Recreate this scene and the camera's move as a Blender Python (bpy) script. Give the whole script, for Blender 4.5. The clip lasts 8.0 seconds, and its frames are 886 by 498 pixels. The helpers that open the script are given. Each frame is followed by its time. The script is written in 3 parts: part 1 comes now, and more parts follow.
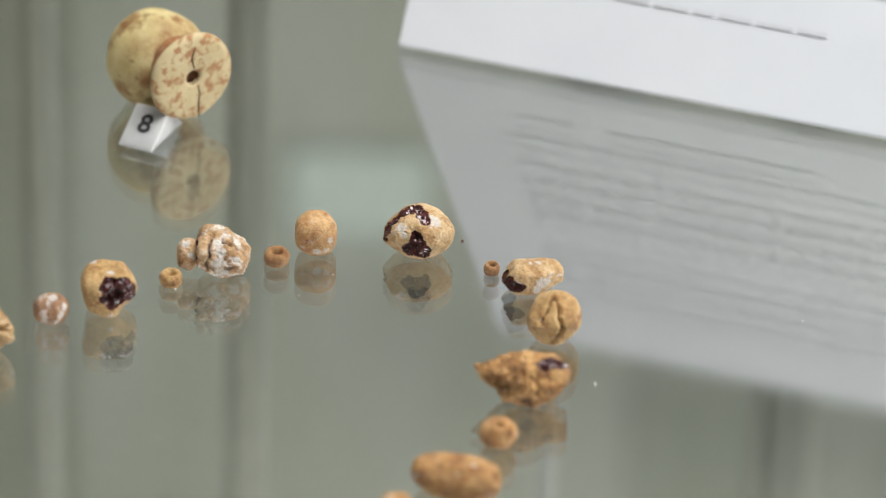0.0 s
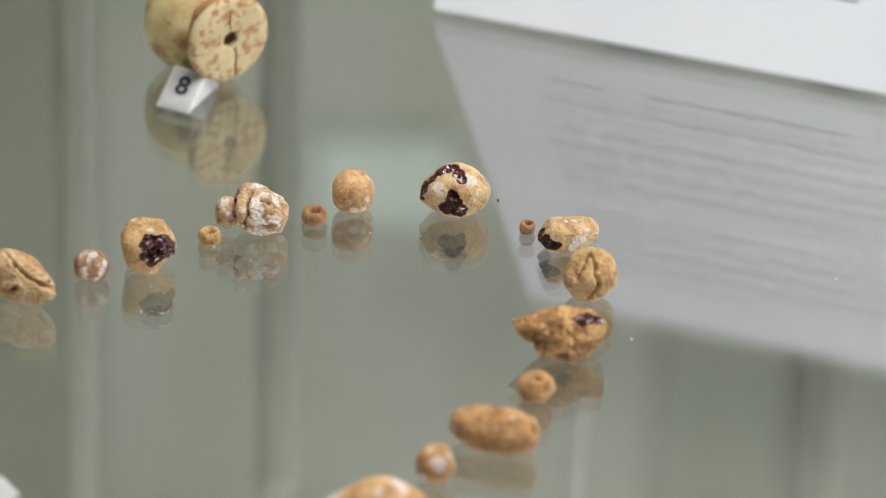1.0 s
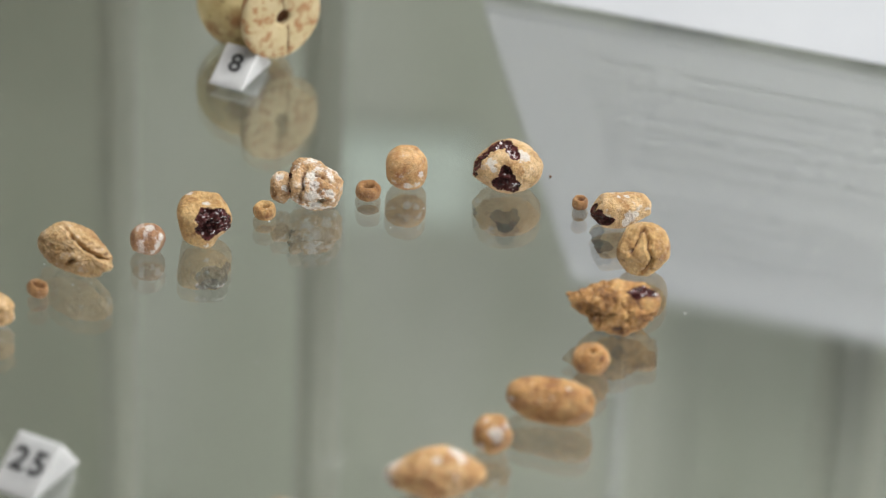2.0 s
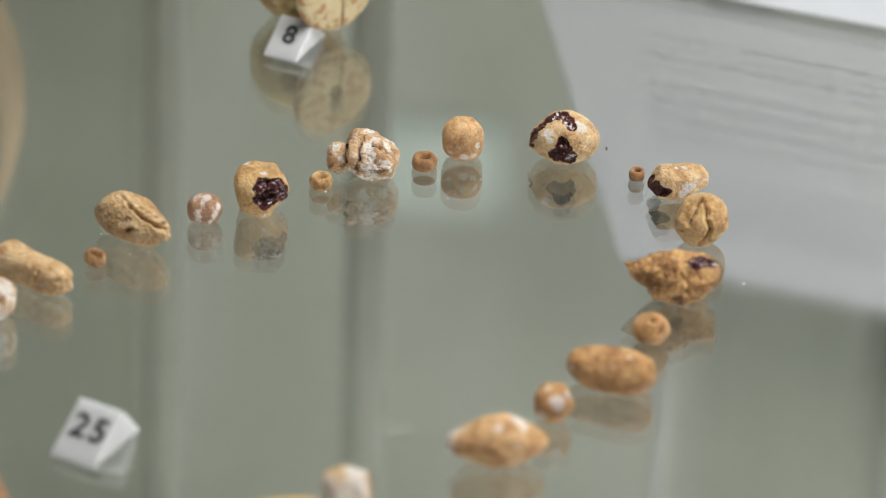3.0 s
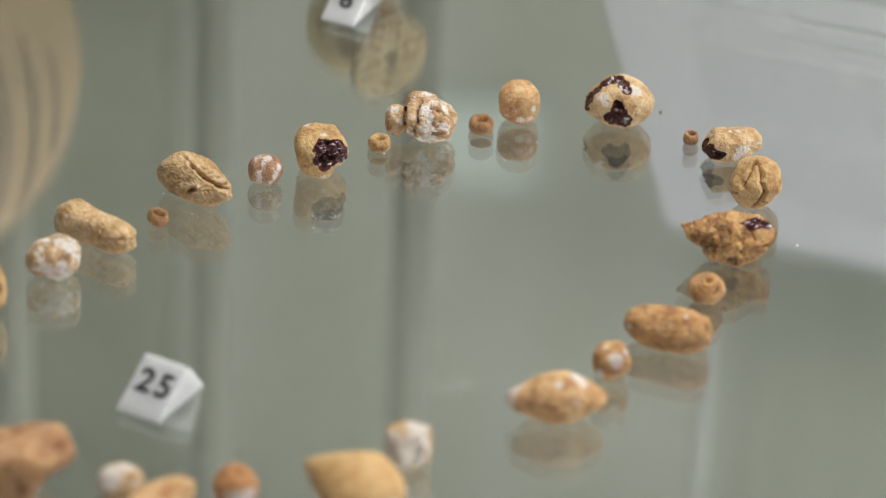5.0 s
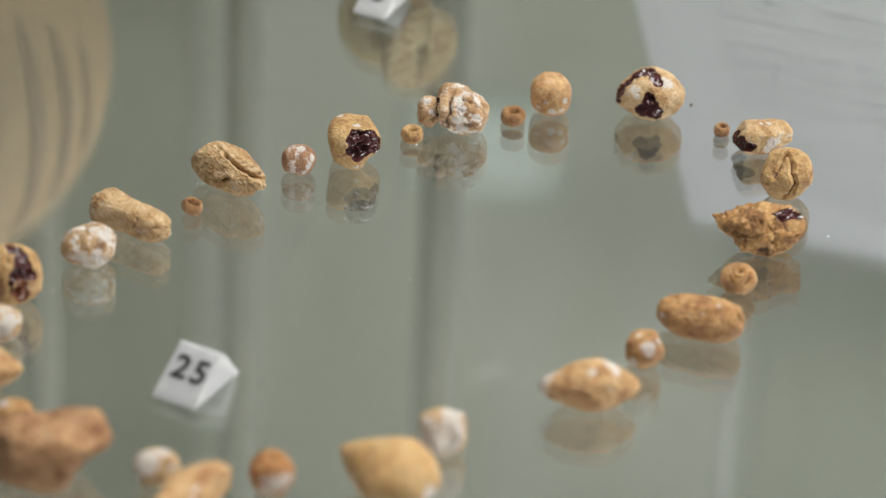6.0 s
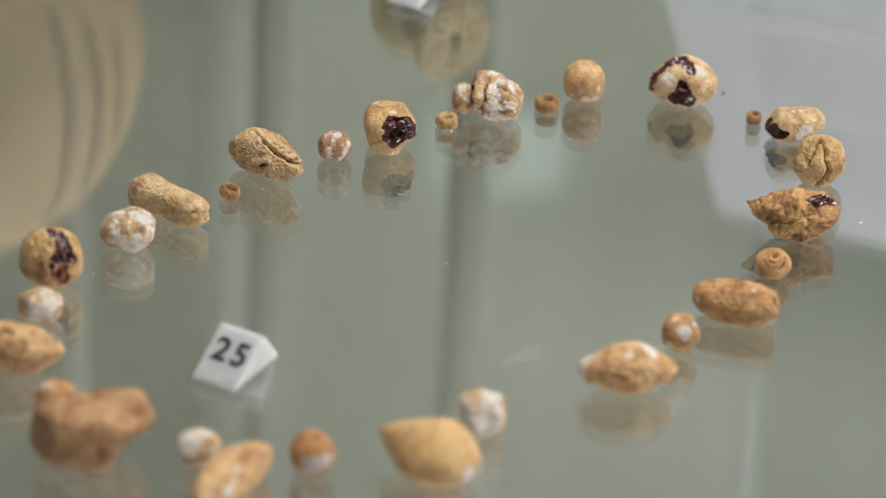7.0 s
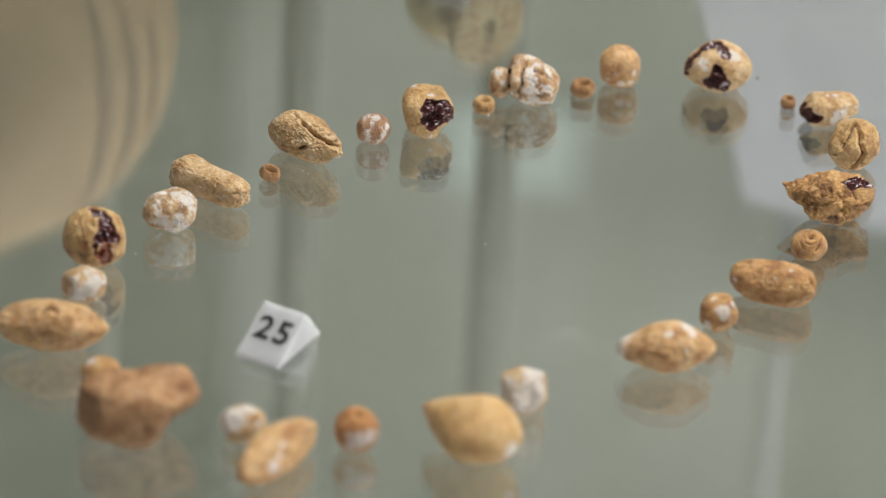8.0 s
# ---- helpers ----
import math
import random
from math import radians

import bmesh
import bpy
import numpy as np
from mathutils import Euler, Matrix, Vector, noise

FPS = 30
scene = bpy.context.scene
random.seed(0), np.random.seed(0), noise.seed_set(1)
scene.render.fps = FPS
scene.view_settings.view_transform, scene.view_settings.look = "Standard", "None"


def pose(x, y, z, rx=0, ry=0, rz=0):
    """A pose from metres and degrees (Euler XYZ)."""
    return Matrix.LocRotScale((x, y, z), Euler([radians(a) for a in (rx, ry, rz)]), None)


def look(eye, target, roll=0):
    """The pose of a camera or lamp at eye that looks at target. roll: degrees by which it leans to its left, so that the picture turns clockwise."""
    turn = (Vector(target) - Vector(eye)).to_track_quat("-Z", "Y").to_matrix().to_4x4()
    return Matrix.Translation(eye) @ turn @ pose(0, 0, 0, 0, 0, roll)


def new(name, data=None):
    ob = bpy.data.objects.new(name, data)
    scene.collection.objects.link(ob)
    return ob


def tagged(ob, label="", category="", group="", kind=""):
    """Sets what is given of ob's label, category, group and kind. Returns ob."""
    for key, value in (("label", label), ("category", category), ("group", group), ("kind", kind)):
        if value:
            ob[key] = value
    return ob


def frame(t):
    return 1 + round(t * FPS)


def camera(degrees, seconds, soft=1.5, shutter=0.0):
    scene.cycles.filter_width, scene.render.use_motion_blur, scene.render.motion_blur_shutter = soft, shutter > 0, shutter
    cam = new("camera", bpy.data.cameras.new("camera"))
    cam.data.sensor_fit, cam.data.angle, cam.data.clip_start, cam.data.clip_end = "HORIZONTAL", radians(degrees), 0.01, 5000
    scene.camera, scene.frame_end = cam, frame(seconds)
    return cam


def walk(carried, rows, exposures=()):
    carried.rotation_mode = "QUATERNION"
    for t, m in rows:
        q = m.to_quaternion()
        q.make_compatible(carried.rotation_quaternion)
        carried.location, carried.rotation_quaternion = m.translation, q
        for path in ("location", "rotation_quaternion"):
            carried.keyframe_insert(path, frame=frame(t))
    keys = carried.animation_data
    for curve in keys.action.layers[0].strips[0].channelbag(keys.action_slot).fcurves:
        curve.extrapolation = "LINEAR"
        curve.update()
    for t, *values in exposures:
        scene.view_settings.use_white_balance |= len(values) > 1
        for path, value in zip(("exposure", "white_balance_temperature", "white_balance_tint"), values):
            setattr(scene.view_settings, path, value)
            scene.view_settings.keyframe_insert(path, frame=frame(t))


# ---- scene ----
cam = camera(11.0, 8.0, soft=1.1)
cam.data.dof.use_dof = True
cam.data.dof.focus_distance = 1.37
cam.data.dof.aperture_fstop = 7.4
# seconds, x, y, z in metres, yaw, pitch and roll in degrees; the top of the glass shelf is z = 0
ROWS = [
    (0.0, 0.06157, -1.07865, 0.71285, 0.90480, -31.30390, 2.04570),
    (0.5, 0.05920, -1.08666, 0.70574, 0.98740, -31.18120, 1.95620),
    (1.0, 0.05402, -1.09669, 0.70575, 1.02760, -31.19210, 1.97200),
    (2.5, 0.03118, -1.11379, 0.69399, 1.07720, -30.93600, 2.20990),
    (3.0, 0.02439, -1.11454, 0.68880, 1.13380, -30.93390, 2.21740),
    (3.5, 0.02228, -1.11840, 0.68745, 1.25570, -30.97290, 2.15620),
    (4.0, 0.02019, -1.12481, 0.69034, 1.32490, -31.08600, 2.17730),
    (4.5, 0.01588, -1.12975, 0.69328, 1.27830, -31.20300, 2.27570),
    (6.0, 0.00448, -1.14460, 0.68789, 1.39960, -30.91270, 2.47580),
    (6.5, -0.00044, -1.15132, 0.68876, 1.36660, -30.86470, 2.51760),
    (7.0, -0.00736, -1.15775, 0.68594, 1.31110, -30.76520, 2.62890),
    (7.5, -0.01354, -1.16545, 0.68664, 1.26910, -30.72580, 2.68800),
    (8.0, -0.02016, -1.17325, 0.68303, 1.21230, -30.58830, 2.78910),
]


def carried_pose(x, y, z, yaw, pitch, roll):
    return Matrix.Translation((x, y, z)) @ Matrix.Rotation(radians(yaw), 4, "Z") @ Matrix.Rotation(radians(90 + pitch), 4, "X") @ Matrix.Rotation(radians(roll), 4, "Z")


walk(cam, [(t, carried_pose(*row)) for t, *row in ROWS], exposures=[(0.0, 0.04), (8.0, -0.04)])

# ---- world and lights ----
world = bpy.data.worlds.new("world")
scene.world = world
world.use_nodes = True
sky = world.node_tree.nodes.new("ShaderNodeTexSky")
sky.sky_type, sky.sun_disc = "NISHITA", False
sky.sun_elevation, sky.sun_rotation = radians(40), radians(160)
world.node_tree.links.new(sky.outputs["Color"], world.node_tree.nodes["Background"].inputs["Color"])
world.node_tree.nodes["Background"].inputs["Strength"].default_value = 0.1


def area_lamp(name, place, target, size_x, size_y, watts, colour):
    data = bpy.data.lights.new(name, "AREA")
    data.shape, data.size, data.size_y, data.energy, data.color = "RECTANGLE", size_x, size_y, watts, colour
    ob = new(name, data)
    ob.matrix_world = look(place, target)
    return ob


CEILING_WATTS, WINDOW_WATTS = 39.0, 1.0
area_lamp("ceiling_lamp", (0.60, 0.02, 1.39), (0.60, 0.021, 0), 1.3, 0.75, CEILING_WATTS, (1.0, 0.985, 0.965))
area_lamp("window_light", (-0.35, -2.44, 0.95), (-0.1, 0.2, 0.0), 1.7, 1.3, WINDOW_WATTS, (0.90, 0.96, 1.0))


# ---- materials ----
class Nodes:
    """A small hand for node materials."""

    def __init__(self, name):
        self.mat = bpy.data.materials.new(name)
        self.mat.use_nodes = True
        self.tree = self.mat.node_tree
        self.bsdf = self.tree.nodes["Principled BSDF"]
        self.coord = self.tree.nodes.new("ShaderNodeTexCoord")

    def put(self, socket, value):
        if isinstance(value, bpy.types.NodeSocket):
            self.tree.links.new(value, socket)
        else:
            socket.default_value = value

    def noise(self, scale, detail=4.0, rough=0.6, offset=0.0):
        n = self.tree.nodes.new("ShaderNodeTexNoise")
        n.noise_dimensions = "4D"
        self.put(n.inputs["Vector"], self.coord.outputs["Object"])
        n.inputs["Scale"].default_value, n.inputs["Detail"].default_value = scale, detail
        n.inputs["Roughness"].default_value = rough
        info = self.tree.nodes.new("ShaderNodeObjectInfo")
        m = self.tree.nodes.new("ShaderNodeMath")
        m.operation, m.inputs[1].default_value, m.inputs[2].default_value = "MULTIPLY_ADD", 37.0, offset
        self.put(m.inputs[0], info.outputs["Random"])
        self.put(n.inputs["W"], m.outputs[0])
        return n.outputs["Fac"]

    def named(self, name):
        n = self.tree.nodes.new("ShaderNodeAttribute")
        n.attribute_name = name
        return n.outputs["Fac"]

    def blend(self, value, grain, amount):
        """value, with its edge broken up by the grain."""
        n = self.tree.nodes.new("ShaderNodeMath")
        n.operation, n.inputs[1].default_value = "MULTIPLY_ADD", amount
        self.put(n.inputs[0], grain)
        add = self.tree.nodes.new("ShaderNodeMath")
        add.operation, add.inputs[1].default_value = "SUBTRACT", amount * 0.5
        self.put(n.inputs[2], value)
        self.put(add.inputs[0], n.outputs[0])
        return add.outputs[0]

    def ramp(self, fac, *stops):
        n = self.tree.nodes.new("ShaderNodeValToRGB")
        e = n.color_ramp.elements
        while len(e) < len(stops):
            e.new(0.5)
        for el, (at, col) in zip(e, stops):
            el.position = at
            el.color = (*col, 1) if isinstance(col, tuple) else (col, col, col, 1)
        self.put(n.inputs["Fac"], fac)
        return n.outputs["Color"]

    def mix(self, fac, a, b, blend="MIX"):
        n = self.tree.nodes.new("ShaderNodeMix")
        n.data_type, n.blend_type = "RGBA", blend
        for socket, value in ((n.inputs["Factor"], fac), (n.inputs["A"], a), (n.inputs["B"], b)):
            self.put(socket, (*value, 1) if isinstance(value, tuple) else value)
        return n.outputs["Result"]

    def bump(self, height, strength, distance):
        n = self.tree.nodes.new("ShaderNodeBump")
        n.inputs["Strength"].default_value, n.inputs["Distance"].default_value = strength, distance
        self.put(n.inputs["Height"], height)
        self.put(self.bsdf.inputs["Normal"], n.outputs["Normal"])

    def done(self, colour, roughness, **more):
        self.put(self.bsdf.inputs["Base Color"], (*colour, 1) if isinstance(colour, tuple) else colour)
        self.put(self.bsdf.inputs["Roughness"], roughness)
        for key, value in more.items():
            self.put(self.bsdf.inputs[key.replace("_", " ")], value)
        return self.mat


CHALK_WHITE = (0.86, 0.82, 0.77)


def crust(name, light, mid, dark, chalk, white=(0.72, 0.68, 0.62), fine=900.0, rough=0.62, pit=0.50, waxy=0.06):
    """The weathered rind of amber: ochre in three tones, pits, and chalky bloom where chalk is high."""
    n = Nodes(name)
    tone = n.ramp(n.noise(230, 6, 0.65), (0.35, dark), (0.48, mid), (0.64, light))
    pits = n.ramp(n.noise(fine * 1.2, 6, 0.75, 3.0), (0.36, 0.26), (0.52, 1.0))
    tone = n.mix(pit, tone, pits, "MULTIPLY")
    stain = n.ramp(n.noise(130, 5, 0.7, 11.0), (0.50, 0.0), (0.66, 0.38))
    tone = n.mix(stain, tone, tuple(0.45 * m + 0.4 * d for m, d in zip(mid, dark)))
    dusting = n.ramp(n.noise(fine * 0.8, 6, 0.75, 7.0), (0.55, 0.0), (0.72, 0.75))
    tone = n.mix(dusting, tone, tuple(0.45 * l + 0.5 * w for l, w in zip(light, white)))
    bloom = n.ramp(n.noise(260, 7, 0.72, 9.0), (0.66 - chalk, 0.0), (0.76 - chalk, 1.0))
    tone = n.mix(bloom, tone, white)
    patch = n.ramp(n.blend(n.named("bloom"), n.noise(fine * 0.75, 6, 0.8, 13.0), 2.2), (0.38, 0.0), (0.85, 0.82))
    tone = n.mix(patch, tone, n.mix(n.noise(fine * 0.7, 4, 0.6, 15.0), tuple(0.72 * w for w in CHALK_WHITE), CHALK_WHITE))
    tone = n.mix(n.ramp(n.named("fissure"), (0.15, 0.0), (0.75, 0.9)), tone, (0.11, 0.042, 0.018))
    n.bump(n.noise(fine * 1.3, 6, 0.7, 5.0), 0.9, 0.001)
    return n.done(tone, n.ramp(n.noise(400, 3), (0.3, rough - 0.30), (0.7, rough + 0.12)), Specular_IOR_Level=0.5, Subsurface_Weight=waxy, Subsurface_Radius=(0.9, 0.45, 0.18), Subsurface_Scale=0.004)


OCHRE = crust("ochre_rind", (0.77, 0.53, 0.25), (0.58, 0.35, 0.135), (0.28, 0.12, 0.038), 0.04, pit=0.45)
BROWN = crust("rough_brown_rind", (0.78, 0.49, 0.20), (0.52, 0.265, 0.088), (0.12, 0.045, 0.018), 0.01)
SAND = crust("sandy_rind", (0.82, 0.60, 0.35), (0.65, 0.425, 0.20), (0.39, 0.19, 0.068), 0.09, pit=0.48)
ORANGE = crust("orange_rind", (0.66, 0.40, 0.17), (0.50, 0.265, 0.095), (0.28, 0.115, 0.04), 0.04, fine=700.0, pit=0.55, waxy=0.28)
RED_ORANGE = crust("red_orange_rind", (0.60, 0.32, 0.12), (0.50, 0.23, 0.075), (0.32, 0.12, 0.035), -0.05, fine=700.0, pit=0.3, waxy=0.28)
HONEY = crust("honey_rind", (0.70, 0.48, 0.23), (0.60, 0.375, 0.15), (0.45, 0.24, 0.08), -0.06, fine=500.0, pit=0.15, waxy=0.45)
PEACH = crust("peach_rind", (0.76, 0.51, 0.27), (0.60, 0.355, 0.15), (0.39, 0.175, 0.065), 0.06, fine=600.0, pit=0.45, waxy=0.28)
PINKISH = crust("pinkish_brown_rind", (0.60, 0.36, 0.18), (0.45, 0.235, 0.10), (0.23, 0.09, 0.036), 0.0, fine=600.0, pit=0.3)
PINKISH_BLOOM = crust("pinkish_speckled_rind", (0.54, 0.33, 0.18), (0.42, 0.22, 0.11), (0.20, 0.08, 0.05), 0.13, (0.78, 0.72, 0.68))
CHALKY = crust("chalky_rind", (0.72, 0.51, 0.29), (0.56, 0.35, 0.165), (0.26, 0.125, 0.05), 0.17, (0.86, 0.82, 0.75))
FLAKE = crust("flaking_rind", (0.76, 0.54, 0.32), (0.60, 0.37, 0.18), (0.30, 0.14, 0.055), 0.15, (0.86, 0.82, 0.76))
RING = crust("ring_clay", (0.54, 0.31, 0.13), (0.41, 0.21, 0.08), (0.22, 0.09, 0.03), -0.1, fine=1400.0)
FISSURE = crust("fissure_brown", (0.20, 0.08, 0.03), (0.13, 0.048, 0.018), (0.06, 0.022, 0.010), -0.1)
RUST_LINE = crust("rust_line", (0.46, 0.22, 0.09), (0.38, 0.17, 0.065), (0.26, 0.11, 0.04), -0.1)


def whorl_clay():
    n = Nodes("whorl_clay")
    base = n.ramp(n.noise(160, 5), (0.3, (0.56, 0.455, 0.20)), (0.7, (0.67, 0.58, 0.31)))
    rust = n.ramp(n.noise(75, 5, 0.6, 2.0), (0.50, 0.0), (0.62, 1.0))
    split = n.tree.nodes.new("ShaderNodeSeparateXYZ")
    n.put(split.inputs["Vector"], n.coord.outputs["Object"])
    reach = n.tree.nodes.new("ShaderNodeMapRange")
    for key, value in (("From Min", -0.022), ("From Max", -0.012), ("To Min", 0.0), ("To Max", 1.0)):
        reach.inputs[key].default_value = value
    n.put(reach.inputs["Value"], split.outputs["Z"])
    collar = n.mix(reach.outputs["Result"], (0.0, 0.0, 0.0), n.ramp(n.noise(110, 4, 0.6, 8.0), (0.35, 0.2), (0.55, 1.0)))
    rust = n.mix(1.0, rust, collar, "LIGHTEN")
    spots = n.ramp(n.noise(300, 3, 0.5, 6.0), (0.62, 0.0), (0.68, 0.8))
    n.bump(n.noise(700, 5), 0.5, 0.0006)
    return n.done(n.mix(spots, n.mix(rust, base, (0.28, 0.145, 0.055)), (0.25, 0.165, 0.07)), 0.7, Specular_IOR_Level=0.3)


def whorl_face():
    n = Nodes("whorl_face_clay")
    base = n.ramp(n.noise(130, 4), (0.3, (0.49, 0.395, 0.215)), (0.7, (0.60, 0.50, 0.305)))
    rust = n.ramp(n.noise(360, 5, 0.6, 2.0), (0.50, 0.0), (0.59, 0.85))
    n.bump(n.noise(700, 5), 0.4, 0.0005)
    return n.done(n.mix(rust, base, (0.36, 0.165, 0.07)), 0.75, Specular_IOR_Level=0.3)


def amber_core():
    n = Nodes("dark_amber")
    tone = n.ramp(n.noise(420, 4), (0.35, (0.030, 0.010, 0.011)), (0.7, (0.12, 0.036, 0.035)))
    n.bump(n.noise(300, 2, 0.5, 1.0), 0.25, 0.0008)
    return n.done(tone, 0.09, Specular_IOR_Level=0.7)


def red_core():
    n = Nodes("red_amber")
    tone = n.ramp(n.noise(420, 4), (0.35, (0.10, 0.02, 0.008)), (0.7, (0.35, 0.11, 0.05)))
    n.bump(n.noise(700, 3, 0.5, 1.0), 0.4, 0.0006)
    return n.done(tone, 0.25, Specular_IOR_Level=0.6)


def plain(name, a, b, scale, rough, bump=0.1, far=0.001, **more):
    n = Nodes(name)
    n.bump(n.noise(scale * 6, 4, 0.6, 4.0), bump, far)
    return n.done(n.ramp(n.noise(scale, 5), (0.3, a), (0.7, b)), rough, **more)


def shelf_glass():
    n = Nodes("shelf_glass")
    return n.done((0.95, 0.975, 0.96), 0.0, IOR=2.95, Transmission_Weight=1.0)


CORE, RED_CORE, FACE, WHORL, GLASS = amber_core(), red_core(), whorl_face(), whorl_clay(), shelf_glass()
PAPER = plain("white_card", (0.60, 0.625, 0.665), (0.64, 0.665, 0.70), 30, 0.55, 0.03)
INK = plain("grey_print", (0.54, 0.56, 0.595), (0.585, 0.605, 0.64), 300, 0.6, 0.02)
TAG_WHITE = plain("white_tag_plastic", (0.46, 0.47, 0.475), (0.52, 0.53, 0.535), 300, 0.4, 0.03, Subsurface_Weight=0.8, Subsurface_Radius=(1.0, 1.0, 1.0), Subsurface_Scale=0.008)
TAG_INK = plain("black_tag_ink", (0.016, 0.016, 0.018), (0.03, 0.03, 0.032), 500, 0.5, 0.02)
BOARD = plain("grey_green_board", (0.054, 0.059, 0.044), (0.074, 0.079, 0.061), 11, 0.8)
POST_DARK = plain("dark_post_paint", (0.32, 0.325, 0.275), (0.36, 0.365, 0.31), 40, 0.6)
POST_GREY = plain("grey_post_paint", (0.24, 0.25, 0.22), (0.29, 0.30, 0.265), 40, 0.6)
# between post and wall in tone, for the soft edges of the mirrored posts
POST_EDGE_TONE = plain("post_edge_tone", (0.42, 0.435, 0.375), (0.47, 0.485, 0.425), 40, 0.6)
POST_PALE = plain("pale_post_paint", (0.55, 0.58, 0.57), (0.62, 0.65, 0.64), 40, 0.5)
PLASTER = plain("grey_plaster", (0.46, 0.48, 0.44), (0.53, 0.55, 0.505), 3, 0.85, 0.2, 0.002)


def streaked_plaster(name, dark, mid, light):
    """Wall colour with soft upright bands in three tones."""
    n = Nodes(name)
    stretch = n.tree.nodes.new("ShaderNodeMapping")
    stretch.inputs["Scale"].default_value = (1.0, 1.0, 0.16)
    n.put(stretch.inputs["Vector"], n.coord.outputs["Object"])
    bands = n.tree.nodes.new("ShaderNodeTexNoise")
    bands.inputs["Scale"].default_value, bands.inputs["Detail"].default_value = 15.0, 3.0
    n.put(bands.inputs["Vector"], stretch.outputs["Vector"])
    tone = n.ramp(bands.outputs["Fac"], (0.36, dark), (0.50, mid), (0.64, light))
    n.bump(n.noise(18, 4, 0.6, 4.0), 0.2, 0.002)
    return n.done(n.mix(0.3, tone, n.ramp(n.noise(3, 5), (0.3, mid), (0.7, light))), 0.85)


# one wall colour in middling, bright and dim copies, painting in uneven brightness
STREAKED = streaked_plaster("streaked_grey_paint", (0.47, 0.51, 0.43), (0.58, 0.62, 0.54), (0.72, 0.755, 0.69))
BRIGHT_WALL_TONE = streaked_plaster("streaked_bright_wall_tone", (0.66, 0.715, 0.59), (0.77, 0.815, 0.70), (0.85, 0.885, 0.81))
DIM_OLIVE_TONE = streaked_plaster("streaked_dim_olive_tone", (0.33, 0.345, 0.26), (0.42, 0.435, 0.335), (0.50, 0.515, 0.425))
# dark tone for the unseen walls, so they bounce less light on the beads
FILL_CUT_DARK = plain("fill_cut_dark_wall", (0.17, 0.175, 0.16), (0.22, 0.225, 0.205), 3, 0.85, 0.2, 0.002)
FLOOR = plain("floor_stone", (0.22, 0.21, 0.19), (0.30, 0.29, 0.26), 4, 0.6)
METAL = plain("case_metal", (0.30, 0.31, 0.31), (0.36, 0.37, 0.37), 60, 0.4, Metallic=0.7)
POTTERY = plain("tan_pottery", (0.42, 0.285, 0.15), (0.53, 0.375, 0.21), 22, 0.8, 0.4)
POT_BAND = plain("brown_slip", (0.29, 0.185, 0.105), (0.36, 0.24, 0.14), 40, 0.8, 0.3)
DUST = plain("pale_dust", (0.8, 0.8, 0.78), (0.9, 0.9, 0.88), 900, 0.7)


def glow(name, colour, strength):
    """A lit diffuser, a little uneven."""
    n = Nodes(name)
    return n.done((0.5, 0.5, 0.48), 0.6, Emission_Color=n.ramp(n.noise(18, 3), (0.3, tuple(0.8 * c for c in colour)), (0.7, colour)), Emission_Strength=strength)


def smudge_film():
    """A greasy trace on the glass: mostly clear, a little matt."""
    n = Nodes("smudge_film")
    n.done((0.8, 0.82, 0.8), 0.9)
    n.put(n.bsdf.inputs["Alpha"], n.ramp(n.noise(500, 5, 0.7), (0.45, 0.0), (0.75, 0.13)))
    return n.mat


SMUDGE = smudge_film()
LAMP_GLOW = glow("lamp_diffuser", (0.80, 1.0, 0.87), 0.56)


# ---- mesh helpers ----
def part(name, bm, material, parent=None, label="", smooth=False):
    me = bpy.data.meshes.new(name)
    bm.to_mesh(me)
    bm.free()
    for m in material if isinstance(material, (list, tuple)) else [material]:
        me.materials.append(m)
    if smooth:
        me.shade_smooth()
    ob = new(name, me)
    ob.parent = parent
    return tagged(ob, label)


def empty(name, m):
    ob = new(name)
    ob.matrix_world = m
    ob.empty_display_size = 0.01
    return ob


def box(x0, x1, y0, y1, z0, z1, bevel=0.0):
    bm = bmesh.new()
    bmesh.ops.create_cube(bm, size=1)
    for v in bm.verts:
        v.co = Vector(((x0 + x1) / 2 + v.co.x * (x1 - x0), (y0 + y1) / 2 + v.co.y * (y1 - y0), (z0 + z1) / 2 + v.co.z * (z1 - z0)))
    if bevel:
        bmesh.ops.bevel(bm, geom=bm.edges[:], offset=bevel, segments=2, affect="EDGES", profile=0.5)
    return bm


def revolve(profile, steps=64, wobble=0.0, seed=0.0):
    """A closed or open profile of (radius, height) turned round z."""
    bm = bmesh.new()
    rings = []
    for r, z in profile:
        if r < 1e-7:
            rings.append([bm.verts.new((0, 0, z))])
            continue
        ring = []
        for k in range(steps):
            a = 2 * math.pi * k / steps
            d = Vector((math.cos(a), math.sin(a), 0))
            s = 1 + wobble * noise.noise(Vector((d.x * 1.3 + seed, d.y * 1.3, z * 200))) + 0.5 * wobble * noise.noise(Vector((d.x * 4 + seed, d.y * 4, z * 600)))
            ring.append(bm.verts.new((d.x * r * s, d.y * r * s, z)))
        rings.append(ring)
    for lower, upper in zip(rings, rings[1:]):
        for k in range(steps):
            j = (k + 1) % steps
            a, b, c, d = lower[k % len(lower)], lower[j % len(lower)], upper[j % len(upper)], upper[k % len(upper)]
            corners = list(dict.fromkeys((a, b, c, d)))
            if len(corners) > 2:
                bm.faces.new(corners)
    bmesh.ops.recalc_face_normals(bm, faces=bm.faces[:])
    return bm


# ---- the setting ----
def structure(name, bm, material, label, category):
    return tagged(part(name, bm, material), label, category, kind="structure")


